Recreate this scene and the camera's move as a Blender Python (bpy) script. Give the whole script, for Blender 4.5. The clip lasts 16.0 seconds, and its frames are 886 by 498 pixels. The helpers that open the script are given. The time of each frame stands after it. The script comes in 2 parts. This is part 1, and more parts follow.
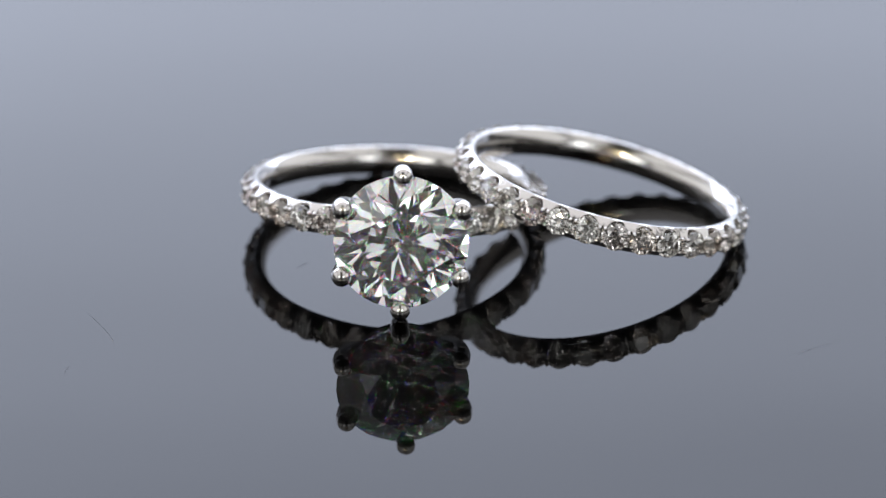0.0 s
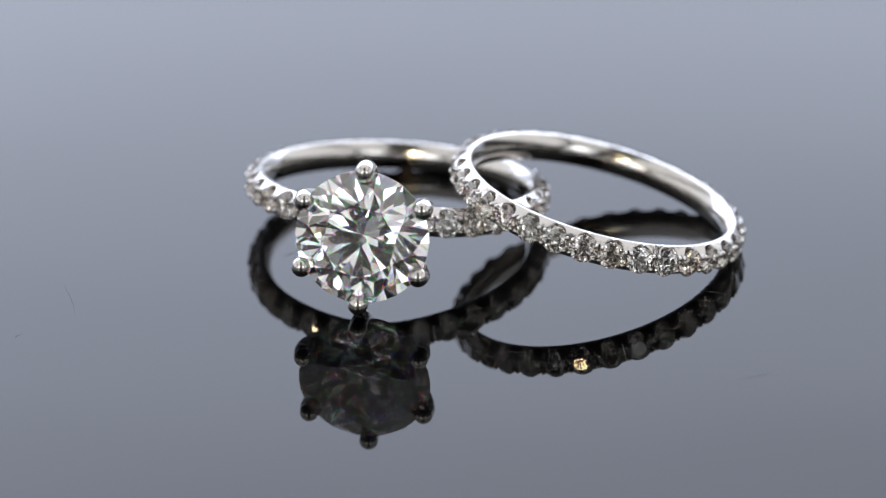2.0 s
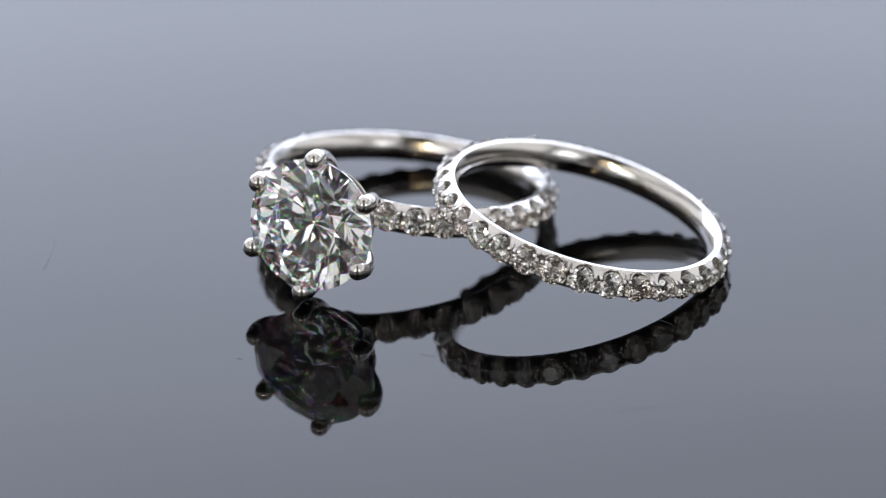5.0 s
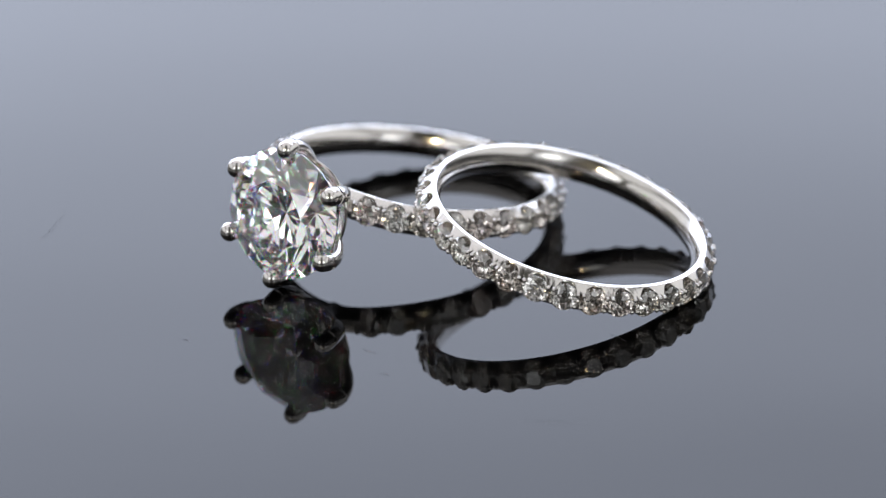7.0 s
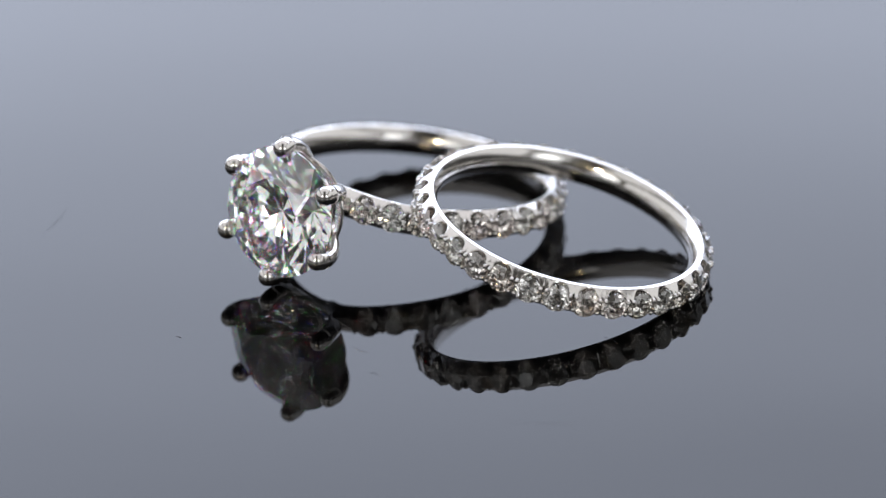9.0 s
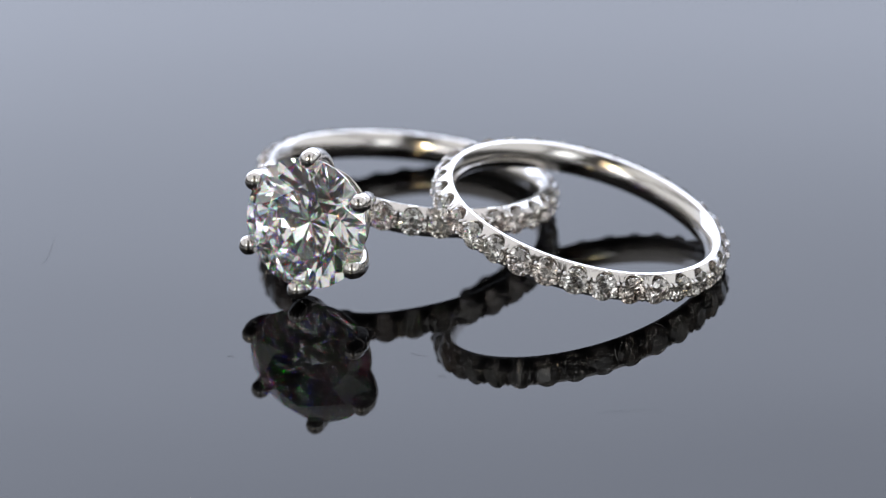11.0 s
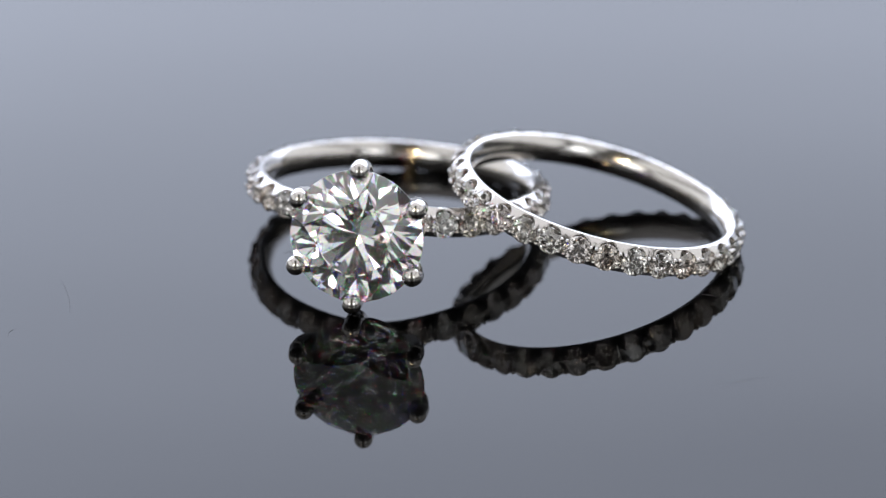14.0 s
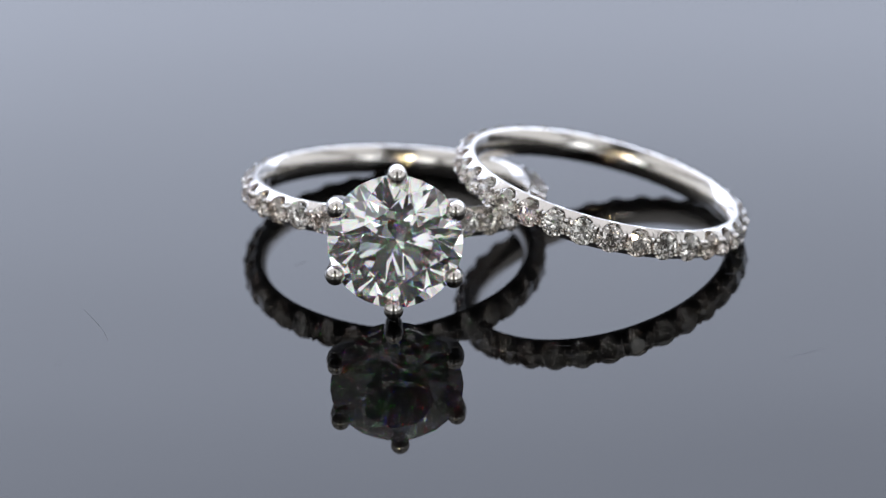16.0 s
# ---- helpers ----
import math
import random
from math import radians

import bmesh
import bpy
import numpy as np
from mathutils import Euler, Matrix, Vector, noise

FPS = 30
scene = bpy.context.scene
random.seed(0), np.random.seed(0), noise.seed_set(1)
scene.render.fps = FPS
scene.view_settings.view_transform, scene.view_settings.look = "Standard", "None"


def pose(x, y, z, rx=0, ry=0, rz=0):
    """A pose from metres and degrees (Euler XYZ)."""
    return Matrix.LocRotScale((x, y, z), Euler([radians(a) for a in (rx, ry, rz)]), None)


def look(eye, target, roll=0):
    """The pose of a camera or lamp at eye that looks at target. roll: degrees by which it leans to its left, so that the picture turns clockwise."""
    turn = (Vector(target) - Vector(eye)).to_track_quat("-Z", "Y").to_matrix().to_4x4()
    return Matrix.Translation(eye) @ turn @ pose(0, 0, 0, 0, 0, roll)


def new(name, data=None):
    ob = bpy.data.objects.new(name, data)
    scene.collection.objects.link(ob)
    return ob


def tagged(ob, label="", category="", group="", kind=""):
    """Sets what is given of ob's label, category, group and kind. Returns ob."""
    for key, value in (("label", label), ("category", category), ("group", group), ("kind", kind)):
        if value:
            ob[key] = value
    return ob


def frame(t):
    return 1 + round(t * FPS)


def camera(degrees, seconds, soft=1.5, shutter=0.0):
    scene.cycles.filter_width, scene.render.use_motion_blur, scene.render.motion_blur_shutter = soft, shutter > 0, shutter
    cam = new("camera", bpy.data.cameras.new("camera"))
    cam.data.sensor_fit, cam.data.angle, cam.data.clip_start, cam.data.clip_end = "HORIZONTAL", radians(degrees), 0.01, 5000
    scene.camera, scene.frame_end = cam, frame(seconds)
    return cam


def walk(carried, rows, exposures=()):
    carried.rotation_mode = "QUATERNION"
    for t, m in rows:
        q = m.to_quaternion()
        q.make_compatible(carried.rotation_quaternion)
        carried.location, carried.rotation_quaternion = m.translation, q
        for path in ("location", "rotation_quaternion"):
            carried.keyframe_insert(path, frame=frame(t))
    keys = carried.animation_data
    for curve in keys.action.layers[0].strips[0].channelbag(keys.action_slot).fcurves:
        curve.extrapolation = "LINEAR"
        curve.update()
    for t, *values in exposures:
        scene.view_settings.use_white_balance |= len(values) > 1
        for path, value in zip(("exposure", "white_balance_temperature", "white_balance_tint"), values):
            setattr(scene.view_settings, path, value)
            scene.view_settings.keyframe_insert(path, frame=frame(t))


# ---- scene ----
MM = 0.001

# ---------------------------------------------------------------- camera: stands still
cam = camera(14.593, 16.0, soft=1.15)
EYE = (0.0, -0.20345, 0.08939)
cam.data.dof.use_dof = True
cam.data.dof.focus_distance = 0.2125
cam.data.dof.aperture_fstop = 28.0
walk(cam, [(0.0, look(EYE, (0, 0, 0), -0.311)), (16.0, look(EYE, (0, 0, 0), -0.311))], exposures=[(0.0, 0.0), (16.0, 0.0)])
scene.cycles.max_bounces, scene.cycles.glossy_bounces, scene.cycles.transmission_bounces = 24, 20, 20

# the turning plate: goes one way at a steady pace, then back again
AXIS = Vector((0.00038, 0.00287, 0.0))
SPEED, BACK = -5.436, 8.15
TIMES = [i * 0.5 for i in range(17)] + [8.08, 8.15, 8.22] + [8.5 + i * 0.5 for i in range(16)]


def turned(t):
    s = t if t < BACK else 2 * BACK - t
    return Matrix.Translation(AXIS) @ pose(0, 0, 0, 0, 0, SPEED * s) @ Matrix.Translation(-AXIS)


def turning(base):
    return [(t, turned(t) @ base) for t in TIMES]


# ---------------------------------------------------------------- world: dim studio
world = bpy.data.worlds.new("studio_air")
world.use_nodes = True
world.node_tree.nodes["Background"].inputs[0].default_value = (0.5, 0.5, 0.52, 1)
world.node_tree.nodes["Background"].inputs[1].default_value = 0.02
scene.world = world

BACK_GLOW, TOP_GLOW, SIDE_GLOW, FRONT_GLOW, LED_GLOW = 4.72, 0.88, 0.78, 0.84, 600.0


# ---------------------------------------------------------------- materials
def mat(name):
    m = bpy.data.materials.new(name)
    m.use_nodes = True
    nt = m.node_tree
    return m, nt, nt.nodes["Principled BSDF"]


def node(nt, kind, **inputs):
    n = nt.nodes.new(kind)
    for k, v in inputs.items():
        n.inputs[k.replace("_", " ")].default_value = v
    return n


def coords(nt):
    return nt.nodes.new("ShaderNodeTexCoord").outputs["Object"]


def ramp(nt, src, stops):
    r = nt.nodes.new("ShaderNodeValToRGB")
    els = r.color_ramp.elements
    while len(els) < len(stops):
        els.new(0.5)
    for e, (p, c) in zip(els, stops):
        e.position, e.color = p, (*c, 1) if len(c) == 3 else c
    nt.links.new(src, r.inputs[0])
    return r


def white_gold(name, rough=0.15, tint=(0.71, 0.68, 0.65)):
    m, nt, b = mat(name)
    b.inputs["Metallic"].default_value = 1.0
    co = coords(nt)
    n1 = node(nt, "ShaderNodeTexNoise", Scale=900.0, Detail=4.0)
    n2 = node(nt, "ShaderNodeTexNoise", Scale=9000.0, Detail=3.0)
    nt.links.new(co, n1.inputs["Vector"])
    nt.links.new(co, n2.inputs["Vector"])
    r = ramp(nt, n1.outputs[0], [(0.3, (rough * 0.6,) * 3), (0.75, (rough * 1.7,) * 3)])
    nt.links.new(r.outputs[0], b.inputs["Roughness"])
    c = ramp(nt, n1.outputs[0], [(0.3, tuple(v * 0.97 for v in tint)), (0.7, tint)])
    nt.links.new(c.outputs[0], b.inputs["Base Color"])
    bump = node(nt, "ShaderNodeBump", Strength=0.05, Distance=0.00001)
    nt.links.new(n2.outputs[0], bump.inputs["Height"])
    nt.links.new(bump.outputs[0], b.inputs["Normal"])
    return m


def gem(name, ior, stops, scale, per_object):
    m = bpy.data.materials.new(name)
    m.use_nodes = True
    nt = m.node_tree
    nt.nodes.remove(nt.nodes["Principled BSDF"])
    g = nt.nodes.new("ShaderNodeBsdfGlass")
    g.inputs["Roughness"].default_value = 0.0
    g.inputs["IOR"].default_value = ior
    if per_object:
        src = nt.nodes.new("ShaderNodeObjectInfo").outputs["Random"]
    else:
        v = node(nt, "ShaderNodeTexVoronoi", Scale=scale)
        nt.links.new(coords(nt), v.inputs["Vector"])
        src = v.outputs["Color"]
    r = ramp(nt, src, stops)
    nt.links.new(r.outputs[0], g.inputs["Color"])
    nt.links.new(g.outputs[0], nt.nodes["Material Output"].inputs["Surface"])
    return m


def fiery_gem(name, iors):
    """Clear stone that splits light: red, green and blue bend each by their own index."""
    m = bpy.data.materials.new(name)
    m.use_nodes = True
    nt = m.node_tree
    nt.nodes.remove(nt.nodes["Principled BSDF"])
    total = None
    for k, ior in enumerate(iors):
        g = nt.nodes.new("ShaderNodeBsdfGlass")
        g.inputs["Color"].default_value = [1.0 if c == k else 0.0 for c in range(3)] + [1.0]
        g.inputs["Roughness"].default_value, g.inputs["IOR"].default_value = 0.0, ior
        if total is None:
            total = g.outputs[0]
        else:
            add = nt.nodes.new("ShaderNodeAddShader")
            nt.links.new(total, add.inputs[0])
            nt.links.new(g.outputs[0], add.inputs[1])
            total = add.outputs[0]
    clear = nt.nodes.new("ShaderNodeBsdfGlass")
    clear.inputs["Roughness"].default_value, clear.inputs["IOR"].default_value = 0.0, iors[1]
    mix = nt.nodes.new("ShaderNodeMixShader")
    mix.inputs[0].default_value = 0.11
    nt.links.new(clear.outputs[0], mix.inputs[1])
    nt.links.new(total, mix.inputs[2])
    nt.links.new(mix.outputs[0], nt.nodes["Material Output"].inputs["Surface"])
    return m


def acrylic():
    m, nt, b = mat("black_acrylic")
    b.inputs["Base Color"].default_value = (0.0007, 0.0007, 0.0008, 1)
    b.inputs["IOR"].default_value = 1.245
    co = coords(nt)
    n = node(nt, "ShaderNodeTexNoise", Scale=60.0, Detail=5.0)
    nt.links.new(co, n.inputs["Vector"])
    r = ramp(nt, n.outputs[0], [(0.35, (0.012,) * 3), (0.75, (0.035,) * 3)])
    nt.links.new(r.outputs[0], b.inputs["Roughness"])
    return m


def plain(name, colour, rough=0.8, metal=0.0, scale=80.0):
    m, nt, b = mat(name)
    n = node(nt, "ShaderNodeTexNoise", Scale=scale, Detail=6.0)
    nt.links.new(coords(nt), n.inputs["Vector"])
    c = ramp(nt, n.outputs[0], [(0.3, tuple(v * 0.85 for v in colour)), (0.7, colour)])
    nt.links.new(c.outputs[0], b.inputs["Base Color"])
    b.inputs["Roughness"].default_value, b.inputs["Metallic"].default_value = rough, metal
    return m


def glowing(name, colour, strength, low=None, high=None, hot=0):
    """Lit cloth; with low and high its glow is strongest at low and fades towards high and the foot, falloff and
    streaks being put into the emission; with hot its heart is that much brighter.
    """
    m, nt, b = mat(name)
    b.inputs["Base Color"].default_value = (0.15, 0.15, 0.15, 1)
    b.inputs["Emission Color"].default_value = (*colour, 1)
    b.inputs["Emission Strength"].default_value = strength
    if low is not None:
        xyz = nt.nodes.new("ShaderNodeSeparateXYZ")
        nt.links.new(coords(nt), xyz.inputs[0])
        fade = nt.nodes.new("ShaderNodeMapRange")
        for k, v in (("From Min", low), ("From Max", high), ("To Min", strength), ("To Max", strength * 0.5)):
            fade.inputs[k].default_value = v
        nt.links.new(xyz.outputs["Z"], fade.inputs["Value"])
        # light falloff at the foot, graded into the emission
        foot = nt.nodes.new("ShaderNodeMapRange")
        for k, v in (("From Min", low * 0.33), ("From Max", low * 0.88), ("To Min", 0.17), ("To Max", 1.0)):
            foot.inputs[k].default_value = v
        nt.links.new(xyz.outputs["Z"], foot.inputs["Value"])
        # left side lit stronger than the right, also set in the emission
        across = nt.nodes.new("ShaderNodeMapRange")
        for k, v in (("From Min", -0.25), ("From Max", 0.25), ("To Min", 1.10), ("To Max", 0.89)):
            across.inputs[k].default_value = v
        nt.links.new(xyz.outputs["X"], across.inputs["Value"])
        # faint leaning light and dark streaks as of soft folds, put into the glow
        lean = nt.nodes.new("ShaderNodeMapping")
        lean.inputs["Rotation"].default_value = (0, radians(24), 0)
        lean.inputs["Scale"].default_value = (1.6, 1.0, 9.0)
        nt.links.new(coords(nt), lean.inputs["Vector"])
        streak_noise = node(nt, "ShaderNodeTexNoise", Scale=2.2, Detail=2.0)
        nt.links.new(lean.outputs[0], streak_noise.inputs["Vector"])
        streak_glow = nt.nodes.new("ShaderNodeMapRange")
        for k, v in (("From Min", 0.3), ("From Max", 0.7), ("To Min", 0.95), ("To Max", 1.05)):
            streak_glow.inputs[k].default_value = v
        nt.links.new(streak_noise.outputs[0], streak_glow.inputs["Value"])
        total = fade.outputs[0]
        for n in (foot, across, streak_glow):
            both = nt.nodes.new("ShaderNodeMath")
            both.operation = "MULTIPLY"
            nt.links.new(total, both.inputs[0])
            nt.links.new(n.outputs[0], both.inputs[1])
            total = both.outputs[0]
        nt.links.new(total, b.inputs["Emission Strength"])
    if hot:
        off = nt.nodes.new("ShaderNodeVectorMath")
        off.operation = "DISTANCE"
        nt.links.new(nt.nodes.new("ShaderNodeTexCoord").outputs["Generated"], off.inputs[0])
        off.inputs[1].default_value = (0.5, 0.5, 0.5)
        heart = nt.nodes.new("ShaderNodeMapRange")
        heart.interpolation_type = "SMOOTHSTEP"
        for k, v in (("From Min", 0.50), ("From Max", 0.64), ("To Min", strength * hot), ("To Max", strength)):
            heart.inputs[k].default_value = v
        nt.links.new(off.outputs["Value"], heart.inputs["Value"])
        nt.links.new(heart.outputs[0], b.inputs["Emission Strength"])
    return m


GOLD = white_gold("polished_white_gold")
GEM = gem("round_brilliant_pavilion", 2.42, [(0.0, (0.993, 0.993, 0.98)), (1.0, (0.997, 0.998, 0.994))], 3.0, False)
GEM_CROWN = fiery_gem("round_brilliant_crown", (2.39, 2.42, 2.458))
MELEE = gem("small_brilliant", 2.417, [(0.0, (0.99, 0.975, 0.95)), (0.3, (0.985, 0.98, 0.97)), (0.6, (0.985, 0.96, 0.945)), (0.8, (0.98, 0.98, 0.98)), (1.0, (0.98, 0.95, 0.92))], 1.0, True)
ACRYLIC = acrylic()
LINT = plain("lint", (0.13, 0.13, 0.15), 0.9)
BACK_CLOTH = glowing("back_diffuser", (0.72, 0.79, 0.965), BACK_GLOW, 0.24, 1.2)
TOP_CLOTH = glowing("top_diffuser", (0.98, 0.97, 1.0), TOP_GLOW)
SIDE_CLOTH = glowing("side_diffuser", (0.98, 0.985, 0.99), SIDE_GLOW)
FRONT_CLOTH = glowing("front_diffuser", (0.95, 0.98, 1.0), FRONT_GLOW, hot=4.4)
LED = glowing("warm_led", (1.0, 0.80, 0.46), LED_GLOW)
DARK_WALL = plain("dark_studio_wall", (0.07, 0.066, 0.056), 0.9, 0.0, 6.0)
DARK_TABLE = plain("dark_table", (0.03, 0.03, 0.032), 0.7, 0.0, 15.0)
BLACK_METAL = plain("black_metal", (0.02, 0.02, 0.02), 0.4, 0.6)


# ---------------------------------------------------------------- mesh helpers
def part(name, bm, material, parent, label="", sharp=35):
    me = bpy.data.meshes.new(name)
    bm.to_mesh(me)
    bm.free()
    me.materials.append(material)
    if sharp:
        for p in me.polygons:
            p.use_smooth = True
        me.set_sharp_from_angle(angle=radians(sharp))
    ob = new(name, me)
    ob.parent = parent
    if label:
        tagged(ob, label)
    return ob


def same(name, data, parent, m):
    ob = new(name, data)
    ob.parent = parent
    ob.matrix_basis = m
    return ob


def box(bm, size, m=None):
    r = bmesh.ops.create_cube(bm, size=1.0, matrix=(m or Matrix()) @ Matrix.Diagonal((*size, 1)))
    return r["verts"]


def loft(bm, rings, close_ends=True, wrap=False):
    """Skin rings of points, each a closed loop."""
    vs = [[bm.verts.new(p) for p in ring] for ring in rings]
    n = len(vs[0])
    for a, b in zip(vs, vs[1:] + (vs[:1] if wrap else [])):
        for i in range(n):
            bm.faces.new((a[i], a[(i + 1) % n], b[(i + 1) % n], b[i]))
    if close_ends and not wrap:
        bm.faces.new(vs[0][::-1])
        bm.faces.new(vs[-1])
    return vs


def tube(bm, path, radii, sides=14, flat=1.0, side=None):
    """A round bar along a path; flat widens it across."""
    path = [Vector(p) for p in path]
    rings = []
    for i, p in enumerate(path):
        d = (path[min(i + 1, len(path) - 1)] - path[max(i - 1, 0)]).normalized()
        a = (side or Vector((0, 0, 1))).cross(d)
        a = a.normalized() if a.length > 1e-6 else d.orthogonal().normalized()
        b = d.cross(a)
        rings.append([p + radii[i] * (math.cos(k * math.tau / sides) * a + flat * math.sin(k * math.tau / sides) * b) for k in range(sides)])
    loft(bm, rings)


def smooth_path(points, steps=5):
    """Catmull-Rom through the points."""
    ps = [Vector(p) for p in points]
    ps = [2 * ps[0] - ps[1]] + ps + [2 * ps[-1] - ps[-2]]
    out = []
    for i in range(1, len(ps) - 2):
        for k in range(steps):
            t = k / steps
            a, b, c, d = ps[i - 1:i + 3]
            out.append(0.5 * (2 * b + (c - a) * t + (2 * a - 5 * b + 4 * c - d) * t * t + (3 * b - a - 3 * c + d) * t ** 3))
    return out + [ps[-2]]


def brilliant_mesh(name, material, crown=None):
    """Round brilliant of radius 1, girdle at z = 0, table up: every facet is cut."""
    bm = bmesh.new()
    rt, h, rs, hp, rp, g = 0.56, 0.30, 0.79, 0.862, 0.23, 0.045
    c22 = math.cos(radians(22.5))
    P = lambda r, deg, z: Vector((r * math.cos(radians(deg)), r * math.sin(radians(deg)), z))
    T = [P(rt, 45 * k, h) for k in range(8)]
    G = [P(1, 22.5 * k, 0) for k in range(16)]
    S = [P(rs, 45 * k + 22.5, h * (1 - rs * c22) / (1 - rt)) for k in range(8)]
    Q = [P(rp, 45 * k + 22.5, -hp * (1 - rp * c22)) for k in range(8)]
    C = Vector((0, 0, -hp))

    def on_plane(a, b, c, deg):
        n = (b - a).cross(c - a)
        p = P(1, deg, 0)
        p.z = a.z - (n.x * (p.x - a.x) + n.y * (p.y - a.y)) / n.z
        return p

    M = [on_plane(G[k], G[(k + 1) % 16], S[k // 2], 22.5 * k + 11.25) for k in range(16)]
    N = [on_plane(G[k], G[(k + 1) % 16], Q[k // 2], 22.5 * k + 11.25) for k in range(16)]
    up, dn = Vector((0, 0, g / 2)), Vector((0, 0, -g / 2))
    V = lambda p: bm.verts.new(p)
    T, S = [V(p + up) for p in T], [V(p + up) for p in S]
    GU, MU = [V(p + up) for p in G], [V(p + up) for p in M]
    GD, ND = [V(p + dn) for p in G], [V(p + dn) for p in N]
    Q, C = [V(p + dn) for p in Q], V(C + dn)
    F = bm.faces.new
    F(T)
    for k in range(8):
        F((T[k], S[k], T[(k + 1) % 8]))
        F((T[k], S[k - 1], GU[2 * k], S[k]))
        F((C, Q[k], GD[2 * k], Q[k - 1]))
    for k in range(16):
        k2 = (k + 1) % 16
        F((S[k // 2], GU[k], MU[k], GU[k2]))
        F((Q[k // 2], GD[k2], ND[k], GD[k]))
        F((GU[k], GD[k], ND[k], MU[k]))
        F((MU[k], ND[k], GD[k2], GU[k2]))
    bmesh.ops.recalc_face_normals(bm, faces=bm.faces[:])
    me = bpy.data.meshes.new(name)
    bm.to_mesh(me)
    bm.free()
    me.materials.append(material)
    if crown:
        me.materials.append(crown)
        for p in me.polygons:
            p.material_index = 1 if p.normal.z > 0.1 else 0
    return me


# ---------------------------------------------------------------- rings
CELLS = 32
HALF = 0.95 * MM      # half the width of a band at its inner edge
CREST = 0.44 * MM     # half the width between the outer crests
THICK = 0.95 * MM     # from the inner edge out to the crest
KNEE = 0.27
PITCH = math.tau / CELLS


def drop(f):
    """How far the comfort-rounded inside of a band falls back, at the part f of its half width."""
    steps = 24
    return sum(math.tan(radians(43) * ((k + 0.5) / steps * f) ** 0.75) for k in range(steps)) * f / steps


def flank(r, rim):
    """Half the width of the band at the radius r: a narrow flat side, then a slope that leans in to the crest."""
    x = max(0.0, (r - rim) / THICK)
    return HALF - 0.02 * MM * x - (HALF - CREST) * max(0.0, (x - KNEE) / (1 - KNEE)) ** 1.2


def rise(ang, lift):
    """How far the shoulders sweep up to the head."""
    a = (ang + math.pi) % math.tau - math.pi
    return lift * math.exp(-(a / radians(24)) ** 2)


def band(rim, set_cell, shift=0.0, lift=0.0):
    """The metal of a band in its own frame, axis z: scooped cups, split prongs and seats where set_cell is true."""
    bm = bmesh.new()
    per = 30
    r_in = rim - drop(1.0) * HALF
    rows = []
    mm = MM
    top = rim + THICK
    for i in range(CELLS * per):
        ang = ((i + 0.5) / per - 0.5 + shift) * PITCH
        cell = i // per
        c = ((i + 0.5) / per - cell - 0.5) * 1.87  # along the rim, about millimetres
        a = abs(c)
        h = HALF
        inner = [(f * h, r_in + drop(f) * h) for f in (0.0, 0.12, 0.24, 0.36, 0.48, 0.6, 0.72, 0.84, 0.93)] + [(h - 0.02 * mm, r_in + drop(0.985) * h), (h, rim + 0.05 * mm)]
        if set_cell(cell):
            if a < 0.65:
                side = rim + (0.31 + 0.61 * (1 - math.sqrt(max(0.0, 1 - (a / 0.65) ** 2)))) * mm
                cup = 0.10 * mm
            elif a < 0.885:
                side, cup = top, 0.0
            else:
                side, cup = top - 0.22 * mm, 0.0
            w = flank(side, rim)
            knee = rim + KNEE * THICK
            mid = 0.5 * (knee + side)
            outer = [(flank(knee, rim), knee), (flank(mid, rim), mid), (w, side - 0.03 * mm), (w - 0.05 * mm, side), (w - 0.09 * mm, side - cup), (max(w - 0.34 * mm, 0.30 * mm), side - cup - 0.03 * mm),
                     (0.26 * mm, rim + (0.12 if a < 0.75 else 0.62) * mm), (0.0, rim + (0.10 if a < 0.75 else 0.62) * mm)]
        else:
            side = rim + 0.80 * mm
            w = flank(side, rim)
            knee = rim + KNEE * THICK
            mid = 0.5 * (knee + side)
            outer = [(flank(knee, rim), knee), (flank(mid, rim), mid), (w, side - 0.03 * mm), (w - 0.05 * mm, side), (w - 0.12 * mm, side + 0.03 * mm), (w - 0.3 * mm, side + 0.08 * mm), (0.26 * mm, side + 0.1 * mm), (0.0, side + 0.1 * mm)]
        half = inner + outer
        loop = half + [(-z, r) for z, r in half[-2:0:-1]]
        ca, sa, up = math.cos(ang), math.sin(ang), rise(ang, lift)
        rows.append([(r * ca, r * sa, z + up) for z, r in loop])
    loft(bm, rows, wrap=True)
    bmesh.ops.recalc_face_normals(bm, faces=bm.faces[:])
    return bm


def bead_mesh(name, r, material, stretch=1.3):
    bm = bmesh.new()
    bmesh.ops.create_uvsphere(bm, u_segments=8, v_segments=6, radius=r)
    for v in bm.verts:
        v.co.x *= stretch
    me = bpy.data.meshes.new(name)
    bm.to_mesh(me)
    bm.free()
    for p in me.polygons:
        p.use_smooth = True
    me.materials.append(material)
    return me


MELEE_MESH = brilliant_mesh("pave_stone", MELEE)
BEAD_MESH = bead_mesh("bead_prong", 0.15 * MM, GOLD)


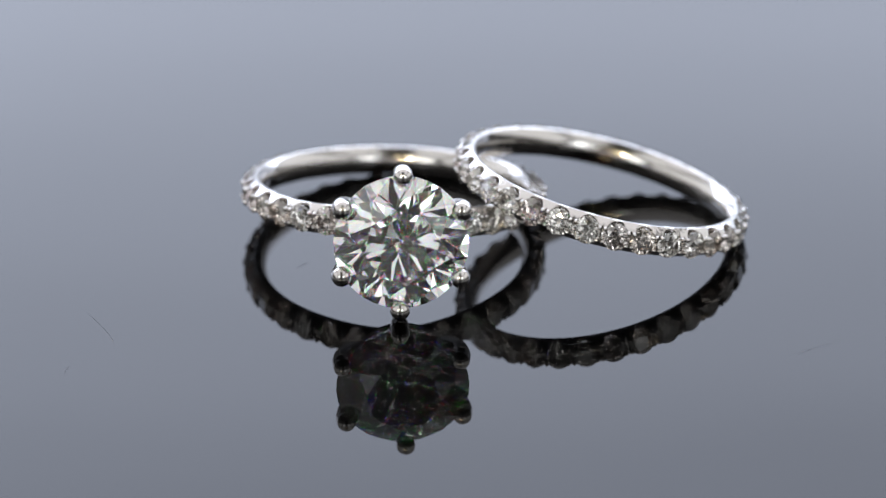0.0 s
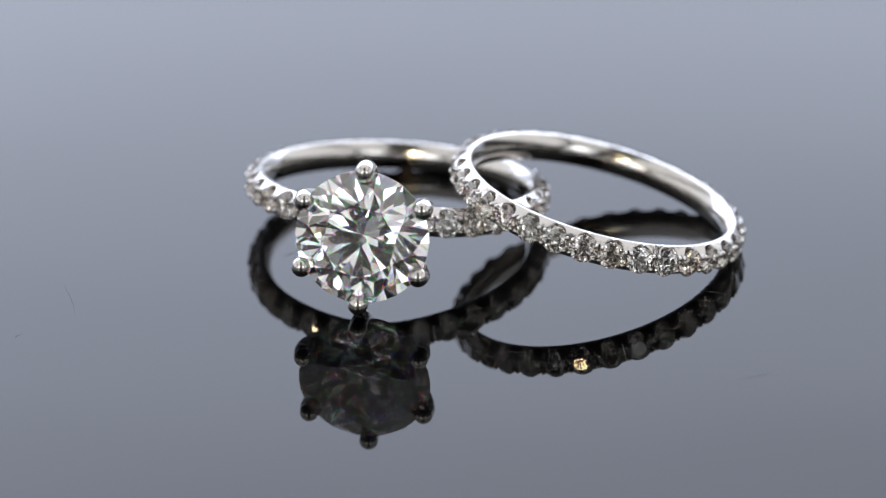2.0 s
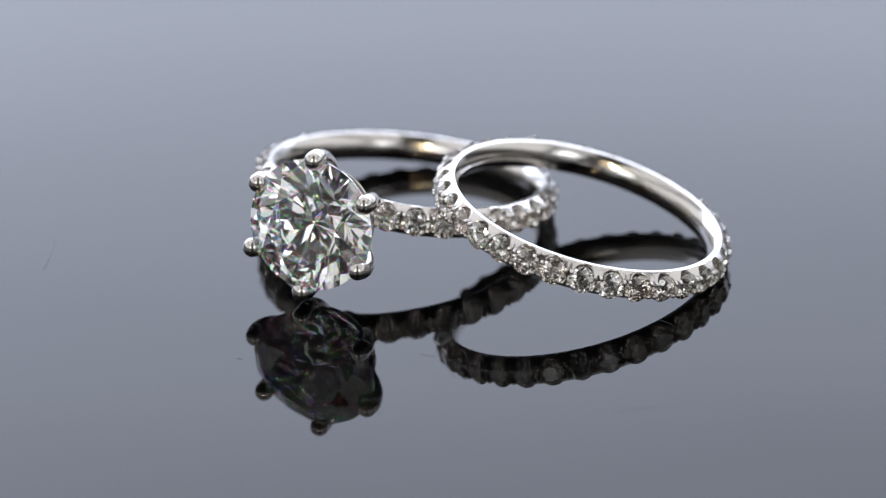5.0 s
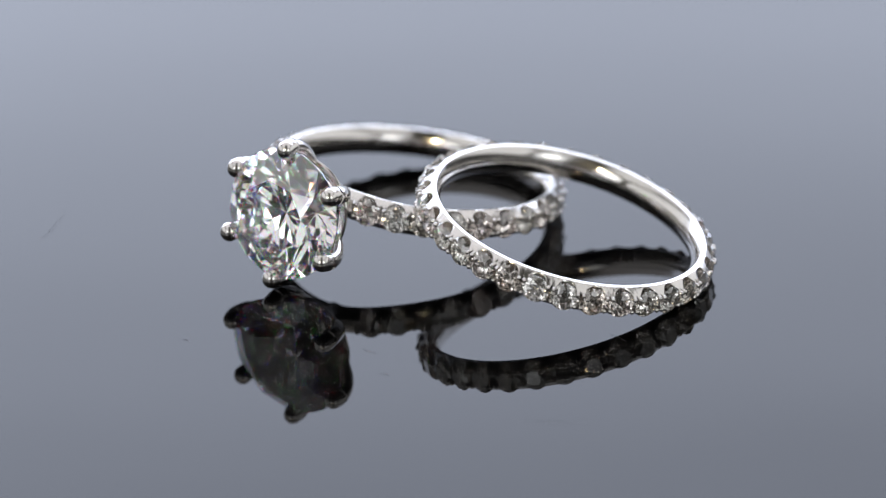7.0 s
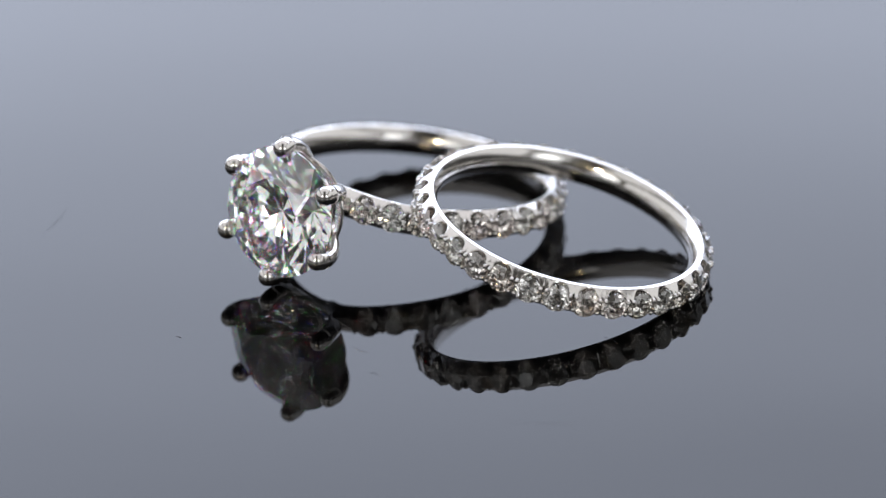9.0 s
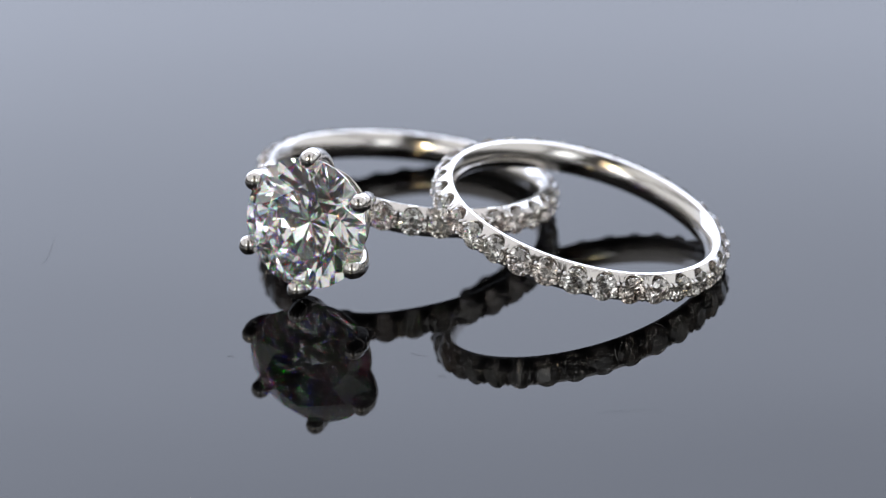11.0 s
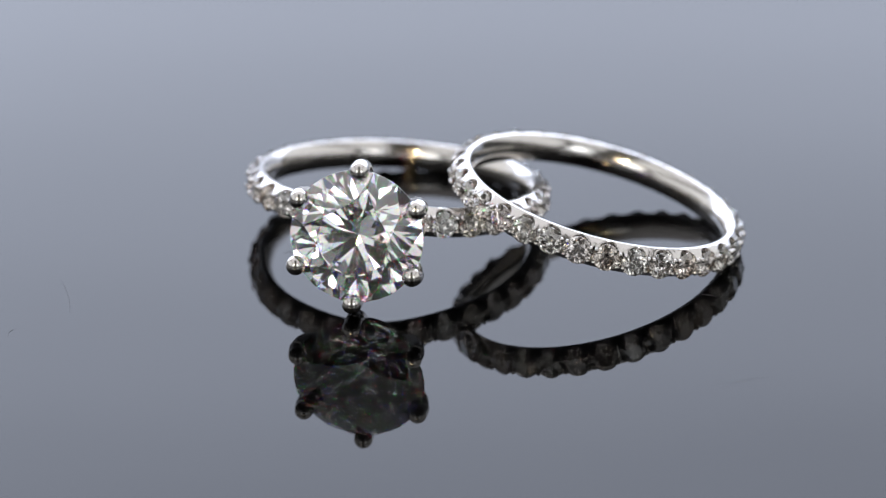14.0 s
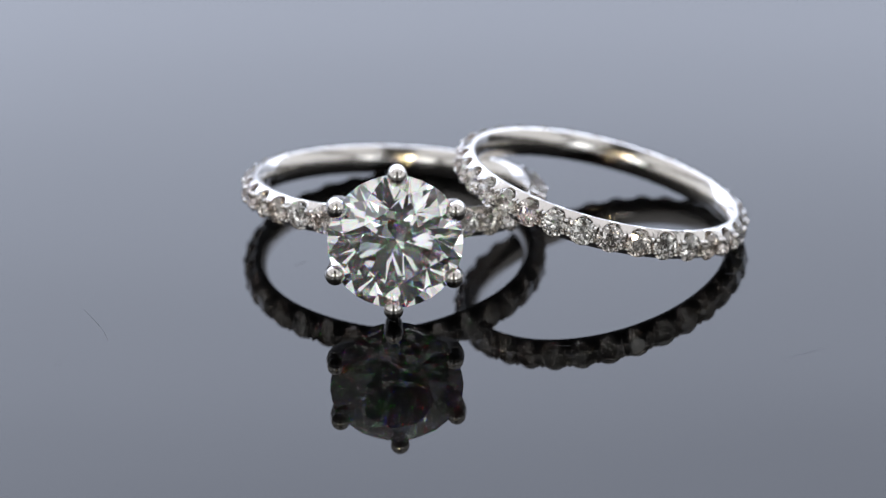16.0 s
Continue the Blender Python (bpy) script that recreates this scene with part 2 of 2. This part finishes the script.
def pave(ring, rim, set_cell, shift=0.0, lift=0.0):
    """Stones and their bead prongs, seated round the band."""
    rng = random.Random(5)
    girdle = rim + 0.755 * MM
    for k in range(CELLS):
        if not set_cell(k):
            continue
        ang = (k + shift) * PITCH
        out = pose(0, 0, rise(ang, lift), 0, 0, math.degrees(ang)) @ Matrix.Translation((girdle, 0, 0)) @ pose(0, 0, 0, rng.uniform(-3, 3), 90 + rng.uniform(-3, 3), 0) @ pose(0, 0, 0, 0, 0, rng.uniform(0, 45))
        same("pave_stone", MELEE_MESH, ring, out @ Matrix.Scale(rng.uniform(0.865, 0.895) * MM, 4))
        for s in (-1, 1):
            for u in (-0.40, 0.40):
                ang = (k + u + shift) * PITCH
                same("bead_prong", BEAD_MESH, ring, pose(0, 0, rise(ang, lift), 0, 0, math.degrees(ang)) @ Matrix.Translation((girdle + 0.18 * MM, 0, s * 0.42 * MM)))


def frame_of(centre, normal, forward):
    """A pose whose z is the normal and whose x is towards forward."""
    z = Vector(normal).normalized()
    x = Vector(forward)
    x = (x - x.dot(z) * z).normalized()
    return Matrix.Translation(centre) @ Matrix((x, z.cross(x), z)).transposed().to_4x4()


def eternity_ring():
    ring = tagged(new("eternity_ring"), "white gold diamond eternity ring leaning on the other ring", "ring")
    every = lambda k: True
    part("band", band(8.60 * MM, every, 0.142), GOLD, ring, "scalloped polished white gold band", 24)
    pave(ring, 8.60 * MM, every, 0.142)
    return ring


def solitaire_ring():
    ring = tagged(new("solitaire_ring"), "white gold ring with large round diamond in six claws", "ring")
    rim = 8.83 * MM
    some = lambda k: 0 < k < CELLS - 1
    part("band", band(rim, some, 0.5, LIFT), GOLD, ring, "scalloped polished white gold band", 24)
    pave(ring, rim, some, 0.5, LIFT)
    # head: claws, gallery and stone on the x axis
    at = HEAD * MM
    stone = same("centre_stone", brilliant_mesh("centre_stone", GEM, GEM_CROWN), ring, HEAD_POSE @ Matrix.Translation((at - 0.45 * MM, 0, 0)) @ pose(0, 0, 0, 0, 90, 0) @ pose(0, 0, 0, 0, 0, 11) @ Matrix.Scale(4.15 * MM, 4))
    tagged(stone, "large clear round brilliant diamond")
    profile = [(4.18, 0.03), (4.32, -0.35), (4.27, -0.9), (4.05, -1.5), (3.58, -2.1), (2.85, -2.7), (1.9, -3.4), (0.9, -4.3)]
    for k in range(6):
        a = radians(60 * k)
        bm = bmesh.new()
        path = smooth_path([(at + z * MM, -math.sin(a) * r * MM, math.cos(a) * r * MM) for r, z in profile])
        n = len(path) - 1
        radii = [(0.60 - 0.07 * (i / n) ** 0.6) * MM for i in range(n + 1)]
        tube(bm, path, radii, 16, 0.92, Vector((1, 0, 0)))
        tip = path[0]
        r = bmesh.ops.create_uvsphere(bm, u_segments=20, v_segments=14, radius=0.615 * MM)
        for v in r["verts"]:
            v.co = v.co + tip + Vector((-0.02 * MM, 0, 0))
        part("claw", bm, GOLD, ring, "", 60).matrix_basis = HEAD_POSE
    bm = bmesh.new()
    tube(bm, [(at - 5.9 * MM, 0, 0), (at - 5.2 * MM, 0, 0), (at - 4.7 * MM, 0, 0), (at - 4.35 * MM, 0, 0)], [0.85 * MM, 0.9 * MM, 1.1 * MM, 1.25 * MM], 24)
    part("gallery", bm, GOLD, ring, "", 40).matrix_basis = HEAD_POSE
    bm = bmesh.new()
    rail = []
    for k in range(72):
        a = k * math.tau / 72
        rail.append([(at - (2.75 - 0.16 * math.sin(b)) * MM, math.sin(a) * (2.95 + 0.30 * math.cos(b)) * MM, math.cos(a) * (2.95 + 0.30 * math.cos(b)) * MM) for b in [q * math.tau / 10 for q in range(10)]])
    loft(bm, rail, wrap=True)
    bmesh.ops.recalc_face_normals(bm, faces=bm.faces[:])
    part("gallery_rail", bm, GOLD, ring, "", 40).matrix_basis = HEAD_POSE
    return ring


# ---------------------------------------------------------------- the place
def studio():
    plate = tagged(new("turntable_plate"), "round glossy black acrylic turntable plate with a mirror-like surface", "turntable")
    bm = bmesh.new()
    seg = 160
    rows = []
    for r, z in ((0.0002, 0.0), (0.178, 0.0), (0.1792, -0.0003), (0.18, -0.0012), (0.18, -0.0048), (0.179, -0.006), (0.0002, -0.006)):
        rows.append([(r * math.cos(k * math.tau / seg), r * math.sin(k * math.tau / seg), z) for k in range(seg)])
    loft(bm, rows)
    bmesh.ops.recalc_face_normals(bm, faces=bm.faces[:])
    part("disc", bm, ACRYLIC, plate, "glossy black acrylic disc", 0)
    bm = bmesh.new()
    bmesh.ops.create_cone(bm, cap_ends=True, segments=64, radius1=0.11, radius2=0.105, depth=0.024, matrix=Matrix.Translation((0, 0, -0.018)))
    part("foot", bm, BLACK_METAL, plate, "black drum foot under the disc", 40)

    def slab(name, lo, hi, material, label):
        bm = bmesh.new()
        box(bm, [b - a for a, b in zip(lo, hi)], Matrix.Translation([(a + b) / 2 for a, b in zip(lo, hi)]))
        me = bpy.data.meshes.new(name)
        bm.to_mesh(me)
        bm.free()
        me.materials.append(material)
        tagged(new(name, me), label, "wall" if "wall" in name else "panel" if "panel" in name else name.split("_")[-1], kind="structure")

    slab("table_top", (-0.7, -0.8, -0.06), (0.7, 0.7, -0.03), DARK_TABLE, "dark matt table top under the turntable")
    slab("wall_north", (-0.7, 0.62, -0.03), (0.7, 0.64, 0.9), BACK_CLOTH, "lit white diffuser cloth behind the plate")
    slab("wall_south", (-0.7, -0.82, -0.03), (0.7, -0.8, 0.9), DARK_WALL, "dark studio wall in front of the plate")
    slab("wall_east", (0.7, -0.8, -0.03), (0.72, 0.62, 0.9), DARK_WALL, "dark studio wall beside the plate")
    slab("wall_west", (-0.72, -0.8, -0.03), (-0.7, 0.62, 0.9), DARK_WALL, "dark studio wall beside the plate")
    slab("ceiling", (-0.7, -0.8, 0.9), (0.7, 0.62, 0.92), DARK_WALL, "dark studio ceiling")
    slab("light_panel_1", (-0.6, -0.1, 0.68), (0.6, 0.6, 0.70), TOP_CLOTH, "lit white softbox cloth over the plate")
    slab("light_panel_2", (-0.62, -0.66, 0.68), (-0.16, -0.12, 0.70), SIDE_CLOTH, "lit warm white softbox cloth overhead")
    slab("light_panel_3", (0.16, -0.66, 0.68), (0.62, -0.12, 0.70), SIDE_CLOTH, "lit warm white softbox cloth overhead")
    slab("light_panel_4", (-0.56, -0.70, 0.09), (-0.18, -0.68, 0.56), FRONT_CLOTH, "lit warm white upright softbox cloth")
    slab("light_panel_5", (0.18, -0.70, 0.09), (0.56, -0.68, 0.56), FRONT_CLOTH, "lit warm white upright softbox cloth")
    slab("light_panel_6", (-0.68, -0.64, 0.10), (-0.66, 0.55, 0.60), SIDE_CLOTH, "lit warm white side softbox cloth")
    slab("light_panel_7", (0.66, -0.64, 0.10), (0.68, 0.55, 0.60), SIDE_CLOTH, "lit warm white side softbox cloth")


def led_lamp(eye, target, glow, size=1.0):
    lamp = tagged(new("spot_lamp"), "small black spot lamp with glowing lens on a pole", "lamp")
    lamp.matrix_basis = Matrix.Translation((eye[0], eye[1], -0.03))
    high = eye[2] + 0.03
    aim = Matrix.Translation((0, 0, high)) @ look((0, 0, 0), Vector(target) - Vector(eye))
    bm = bmesh.new()
    tube(bm, [(0, 0, 0.03), (0, 0, 0.02), (0, 0, 0.0)], [0.012 * size, 0.021 * size, 0.021 * size], 24)
    part("housing", bm, BLACK_METAL, lamp).matrix_basis = aim
    bm = bmesh.new()
    tube(bm, [(0, 0, -0.0005), (0, 0, -0.003)], [0.017 * size, 0.016 * size], 24)
    part("lens", bm, glow, lamp, "glowing lens").matrix_basis = aim
    bm = bmesh.new()
    tube(bm, [(0, 0, 0.008), (0, 0, high - 0.008)], [0.003, 0.003], 12)
    part("pole", bm, BLACK_METAL, lamp)
    bm = bmesh.new()
    tube(bm, [(0, 0, 0.0), (0, 0, 0.006), (0, 0, 0.008)], [0.04, 0.04, 0.037], 32)
    part("base", bm, BLACK_METAL, lamp)
    return lamp


def lint(points, r):
    """A fine fibre lying on the plate."""
    x0, y0 = points[0]
    bm = bmesh.new()
    path = smooth_path([((x - x0) * MM, (y - y0) * MM, r * MM) for x, y in points], 6)
    n = len(path) - 1
    tube(bm, path, [r * MM * (1.0 - 0.6 * abs(2 * i / n - 1)) for i in range(n + 1)], 6)
    me = bpy.data.meshes.new("lint_fibre")
    bm.to_mesh(me)
    bm.free()
    me.materials.append(LINT)
    ob = tagged(new("lint_fibre", me), "fine dark curved lint fibre lying on the black plate", "lint", "lint on the plate")
    return ob, Matrix.Translation((x0 * MM, y0 * MM, 0))


# the plan of the two rings, in millimetres, at the start
CENTRE_1, AXIS_1 = Vector((-3.17, 3.84, 2.39)), Vector((0.036, 0.157, 1.0))
CENTRE_2, AXIS_2 = Vector((10.22, 2.24, 3.13)), Vector((0.241, 0.089, 1.0))
HEAD_AT, HEAD_BACK, HEAD_AXIS = Vector((-2.516, -10.529, 5.039)), Vector((-3.318, 4.274, 2.44)), Vector((0.030, 0.170, 0.985))
HEAD = (HEAD_AT - HEAD_BACK).length
SOLITAIRE_BASE = frame_of(CENTRE_1 * MM, AXIS_1, HEAD_AT - CENTRE_1)
HEAD_POSE = SOLITAIRE_BASE.inverted() @ frame_of(HEAD_BACK * MM, HEAD_AXIS, HEAD_AT - HEAD_BACK)
LIFT = (HEAD_AT - CENTRE_1).dot(AXIS_1.normalized()) * MM

studio()
led_lamp((-0.08, -0.33, 0.22), (0, 0, 0), LED, 0.48)
solitaire = solitaire_ring()
eternity = eternity_ring()
FIBRES = [
    lint([(-21.9, -9.63), (-21.0, -11.28), (-20.26, -12.9), (-19.87, -14.19)], 0.008),
    lint([(-2.26, -20.07), (-2.16, -19.88), (-1.83, -19.93)], 0.011),
    lint([(7.16, -14.34), (7.77, -14.46), (8.24, -14.27)], 0.008),
    lint([(17.92, -3.65), (18.43, -3.65), (19.19, -3.86)], 0.009),
    lint([(20.69, -16.37), (22.0, -15.41), (23.78, -14.25)], 0.004),
    lint([(-9.26, -2.82), (-8.91, -2.47), (-8.57, -2.03)], 0.009),
    lint([(-22.45, -18.37), (-22.54, -17.57), (-22.29, -17.2)], 0.008),
    lint([(10.19, -16.48), (10.4, -16.25), (10.82, -16.35)], 0.008),
]


def motions():
    walk(bpy.data.objects["turntable_plate"], turning(Matrix()))
    walk(solitaire, turning(SOLITAIRE_BASE))
    walk(eternity, turning(frame_of(CENTRE_2 * MM, AXIS_2, Vector((0, -1, 0)))))
    for fibre, base in FIBRES:
        walk(fibre, turning(base))


motions()
